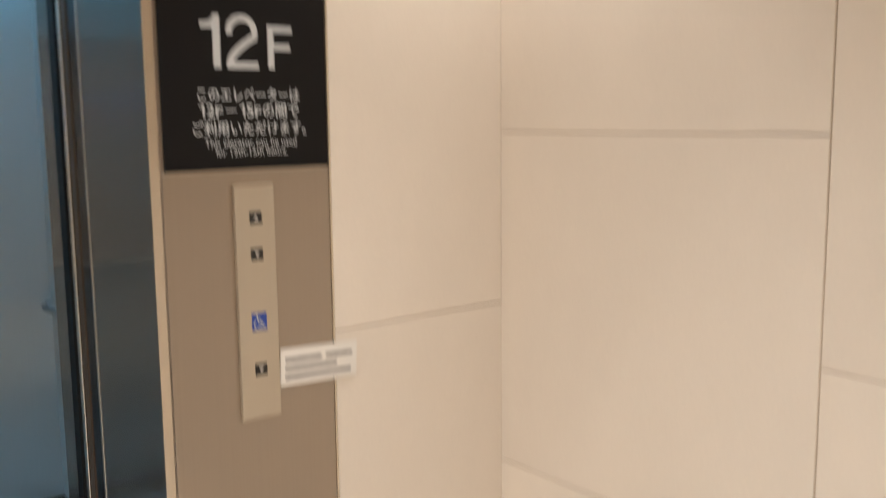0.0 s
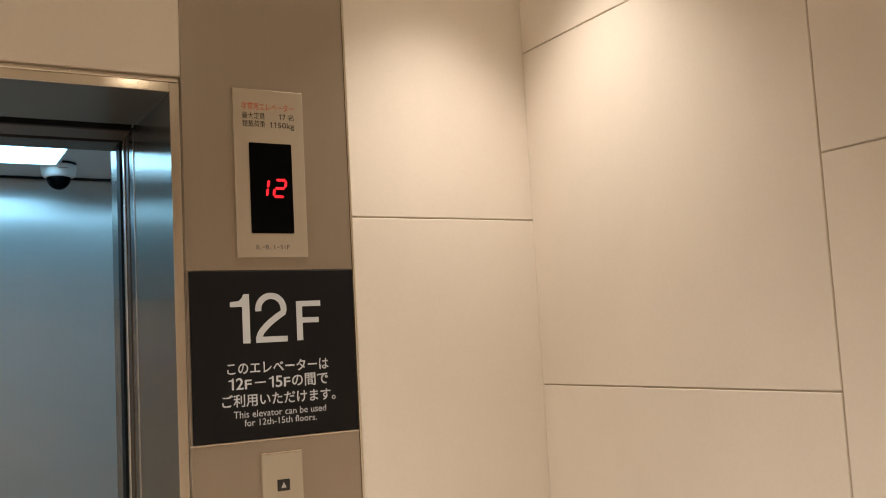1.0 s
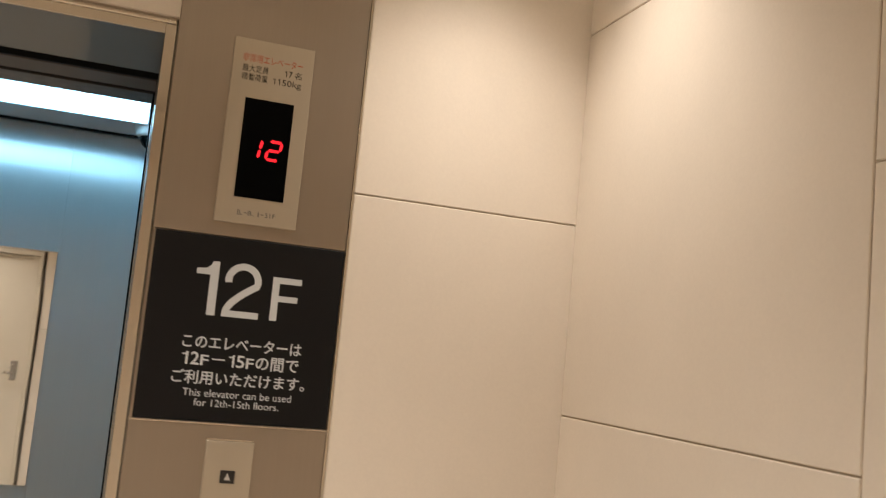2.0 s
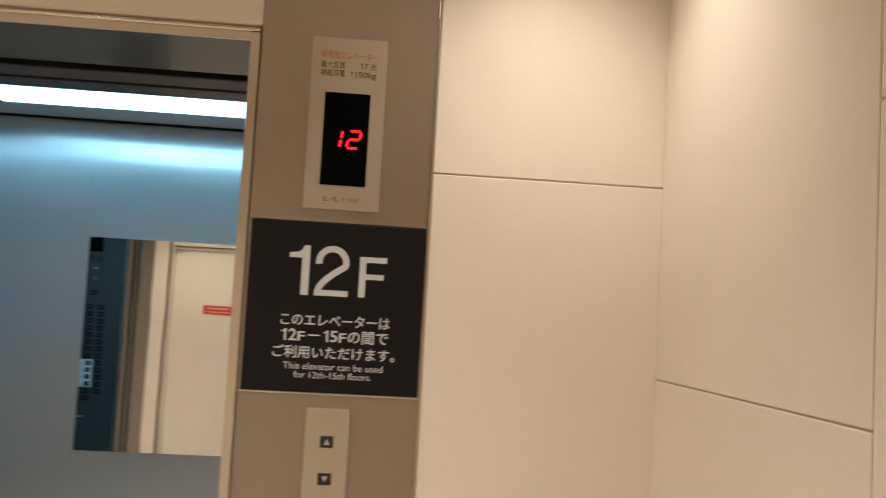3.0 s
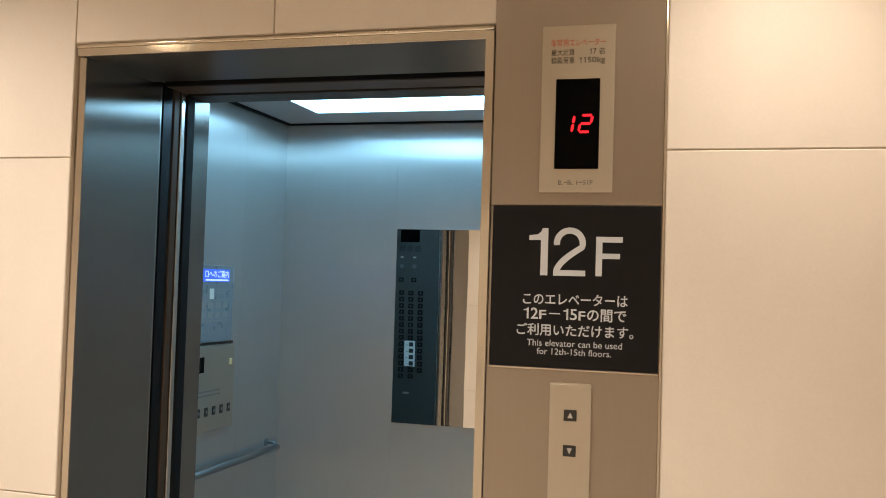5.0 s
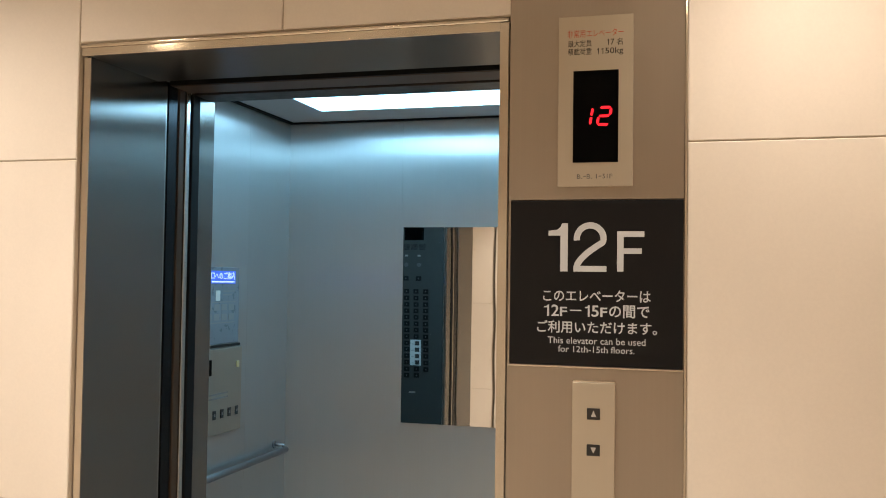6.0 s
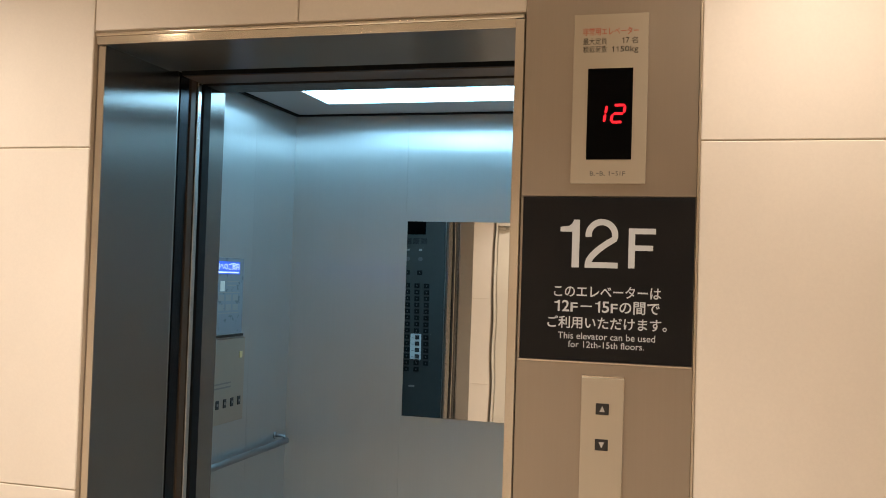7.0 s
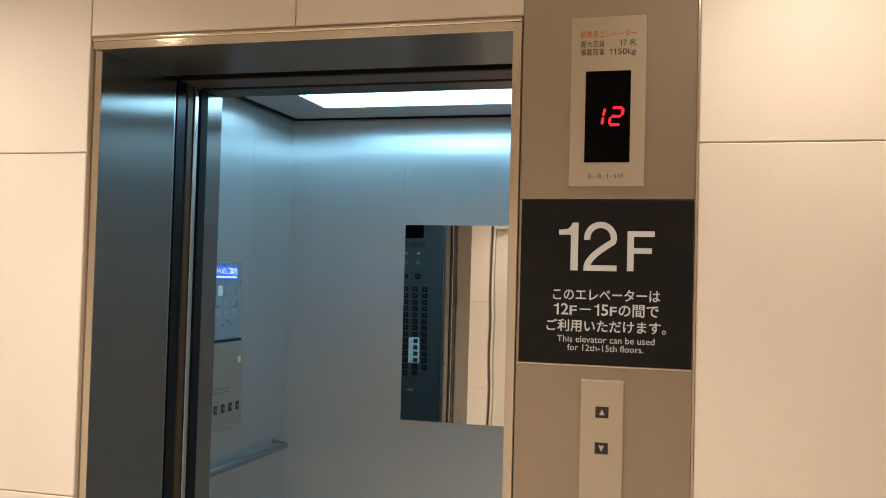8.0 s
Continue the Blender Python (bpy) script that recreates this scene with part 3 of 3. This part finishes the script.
def segment(x, z, length, upright, lean=0.16, w=0.0052):
    """One bar of the leaning seven-segment number, with pointed ends."""
    h = w / 2
    if upright:
        pts = [(0, -length / 2), (h, -length / 2 + h), (h, length / 2 - h), (0, length / 2), (-h, length / 2 - h), (-h, -length / 2 + h)]
    else:
        pts = [(-length / 2, 0), (-length / 2 + h, -h), (length / 2 - h, -h), (length / 2, 0), (length / 2 - h, h), (-length / 2 + h, h)]
    pts = [(x + a + lean * (z + b - 1.921), z + b) for a, b in pts]
    part("led_segment", poly(pts, -0.0139, 0.0008), M_LED, disp, "glowing red segment")


zc, hh = 1.9215, 0.0175
segment(0.7025, zc + hh / 2, 0.016, True)
segment(0.7025, zc - hh / 2, 0.016, True)
for dz in (-hh, 0, hh):
    segment(0.7285, zc + dz, 0.0215, False)
segment(0.7400, zc + hh / 2, 0.015, True)
segment(0.7170, zc - hh / 2, 0.015, True)

disp.location.y += 0.005     # let into the pilaster

call = thing("call_button_panel", (0.711, 0, 0.912), "satin champagne call plate with arrow buttons", "call buttons")
part("plate", box(0.669, 0.7545, -0.010, 0.0, 0.912, 1.3800, 0.0012), M_PLATE, call)
part("top_edge", box(0.669, 0.7545, -0.0100, 0.0, 1.3802, 1.3840, 0.0018, seg=4), M_BEAD, call, "bright polished top edge")


def call_button(z, up):
    b = part("button", box(0.699, 0.7255, -0.0112, -0.0098, z - .0115, z + .0115, 0.001), M_BUTTON, call, "black arrow button")
    s = 1 if up else -1
    part("arrow", poly([(0.7123 - .0055, z - s * .0055), (0.7123 + .0055, z - s * .0055), (0.7123, z + s * .0065)], -0.0117, 0.0008), M_ARROW, b, "pale arrow")


call_button(1.317, True)
call_button(1.2445, False)
call_button(1.012, False)
blue = part("access_symbol", box(0.6955, 0.7285, -0.0108, -0.0098, 1.092, 1.127, 0.0005), M_BLUE, call, "blue wheelchair symbol plate")
bm = tube((0.7065, -0.0108, 1.1225), (0.7065, -0.0114, 1.1225), 0.0024, n=12)
arc = [(0.7085 + 0.0085 * math.cos(a), 1.103 + 0.0085 * math.sin(a)) for a in [radians(120 + k * 22) for k in range(12)]]
for line in (arc, [(0.7075, 1.119), (0.709, 1.109), (0.717, 1.109), (0.7215, 1.0985), (0.7245, 1.0985)], [(0.7085, 1.114), (0.7145, 1.114)]):
    for p, q in zip(line, line[1:]):
        tube((p[0], -0.0111, p[1]), (q[0], -0.0111, q[1]), 0.0011, n=6, bm=bm)
part("pictogram", bm, M_WHITE, blue, "white pictogram")
tag = thing("paper_label", (0.857, 0, 0.97), "small white paper label stuck beside the call plate", "label")
part("sheet", box(0.757, 0.943, -0.0045, -0.0035, 0.962, 1.039), M_PAPER, tag)
for a, b, z in ((0.768, 0.855, 1.015), (0.865, 0.931, 1.015), (0.768, 0.893, 0.997), (0.768, 0.928, 0.979)):
    part("text_bar", box(a, b, -0.0049, -0.0044, z - .005, z + .004), M_GREYBAR, tag)
tag.rotation_euler.y = radians(2.6)

# ---- exit door across the hall (seen in the mirror) ----
S = HALL_S
door = thing("exit_door", (-0.62, S, 0), "closed cream painted steel door with a red sign", "door", kind="structure")
part("leaf", box(DOOR_X0 + .004, DOOR_X1 - .004, S - .060, S - .018, 0.008, DOOR_TOP, 0.002), M_DOORPAINT, door)
for xa, xb, za, zb in ((DOOR_X0 - .022, DOOR_X0, 0, DOOR_TOP + .045), (DOOR_X1, DOOR_X1 + .022, 0, DOOR_TOP + .045), (DOOR_X0, DOOR_X1, DOOR_TOP + .006, DOOR_TOP + .045)):
    part("door_frame", box(xa, xb, S - .08, S + .012, za, zb, 0.002), M_DOORPAINT, door)
part("closer_bracket", box(DOOR_X0 + .012, DOOR_X0 + .090, S - .016, S + .022, DOOR_TOP - .034, DOOR_TOP - .008, 0.004), M_PLATE, door, "metal door closer bracket")
part("closer_rail", box(DOOR_X0 + .092, DOOR_X1 - .06, S - .016, S + .004, DOOR_TOP - .028, DOOR_TOP - .016, 0.002), M_PLATE, door, "thin metal closer rail")
hb = part("handle_plate", box(-0.330, -0.278, S - .018, S - .012, 1.01, 1.17, 0.002), M_EDGE, door, "steel lever plate")
part("lever", tube((-0.304, S + .03, 1.07), (-0.372, S + .03, 1.07), 0.009, n=12), M_EDGE, hb, smooth=True)
part("spindle", tube((-0.304, S - .012, 1.07), (-0.304, S + .036, 1.07), 0.009, n=12), M_EDGE, hb, smooth=True)
part("key_cylinder", tube((-0.304, S - .012, 1.135), (-0.304, S - .004, 1.135), 0.013, n=16), M_EDGE, hb, smooth=True)
rs = thing("red_door_sign", (-0.60, S - .018, 1.46), "small red rectangular sign stuck on the door", "sign")
part("face", box(-0.742, -0.470, S - .0178, S - .0155, 1.463, 1.546), M_RED, rs)
part("text_bar", box(-0.700, -0.512, S - .0155, S - .015, 1.512, 1.528), M_SIGNTEXT, rs)
part("text_bar", box(-0.715, -0.497, S - .0155, S - .015, 1.482, 1.492), M_SIGNTEXT, rs)

# ---- downlights ----
# the added fill lamp gets the same fitting as the others
for x, y, w, cone in DOWNLIGHTS:
    dl = thing("downlight", (x, y, CEIL), "round recessed warm downlight in the hall ceiling, the second an added fill", "downlight", "hall downlights")
    bm = tube((x, y, CEIL - .006), (x, y, CEIL - .0005), 0.062, 0.066, n=32)
    part("trim_ring", bm, M_CEIL, dl, "white trim ring")
    bm = bmesh.new()
    bmesh.ops.create_uvsphere(bm, u_segments=24, v_segments=12, radius=0.042)
    for v in bm.verts:
        v.co = Vector((x + v.co.x, y + v.co.y, CEIL - .006 + min(v.co.z, 0.0) * 0.5))
    part("lens", bm, M_LAMP, dl, "glowing domed lens", smooth=True)
    spot(x, y, CEIL - .055, w, cone)

# ---- wall boards, piece by piece ----
ZN = [0.0, 0.255, 1.060, 1.866, CEIL]
ZL = [0.0, 0.215, 1.038, 1.861, CEIL]
ZE = [0.0, 0.662, 1.471, 2.280, CEIL]


def boards_y(x0, x1, face, zs, parent, out=1):
    """Boards on a wall in the x direction; out: -1 towards -y."""
    ya, yb = sorted((face, face - out * T))
    for z0, z1 in zip(zs, zs[1:]):
        wall_board(x0 + G, x1 - G, ya, yb, z0 + (G if z0 else 0), z1 - G, parent)


def boards_x(y0, y1, face, zs, parent, out):
    xa, xb = sorted((face, face - out * T))
    for z0, z1 in zip(zs, zs[1:]):
        wall_board(xa, xb, y0 + G, y1 - G, z0 + (G if z0 else 0), z1 - G, parent)


GX = OPEN + FR
boards_y(PX1 + .0035 - G + .001, HALL_E + .012, 0.0, ZN, wall_north, -1)
boards_y(-GX - .84, -GX - .0025, 0.0, ZL, wall_north, -1)
boards_y(HALL_W, -GX - .84, 0.0, ZE, wall_north, -1)
HZ = TOP + FR + .013
boards_y(-GX - .0025, 0.005, 0.0, [HZ, CEIL], wall_north, -1)
boards_y(0.005, PX0 + .002, 0.0, [HZ, CEIL], wall_north, -1)
ys = [G - .0004, -0.829, -1.68, -2.52, HALL_S]
for k, (a, b) in enumerate(zip(ys, ys[1:])):
    boards_x(b, a, HALL_E, ZE if k % 2 == 0 else ZN, wall_east, -1)
    boards_x(b, a, HALL_W, ZE if k % 2 == 0 else ZN, wall_west, 1)
XD0, XD1 = DOOR_X0 - .048, DOOR_X1 + .048
boards_y(HALL_W, XD0 - .84, S, ZN, wall_south, 1)
boards_y(XD0 - .84, XD0 - .006, S, [0.0, 0.53, 1.365, 2.20, CEIL], wall_south, 1)
boards_y(XD1, XD1 + .62, S, ZE, wall_south, 1)
boards_y(XD1 + .62, HALL_E, S, ZN, wall_south, 1)
boards_y(XD0, XD1, S, [DOOR_TOP + .048, CEIL], wall_south, 1)

# floor tiles of the hall
rows_y = [0.235, -0.365, -0.965, -1.565, -2.165, -2.765, HALL_S]
cols_x = [HALL_W + .622 * k for k in range(7)]
cols_x[-1] = HALL_E
for a, b in zip(rows_y, rows_y[1:]):
    for c, d in zip(cols_x, cols_x[1:]):
        part("tile", box(c + .001, d - .001, b + .001, a - .001, 0.0005, 0.006, 0.001, seg=1), M_FLOOR, floor)
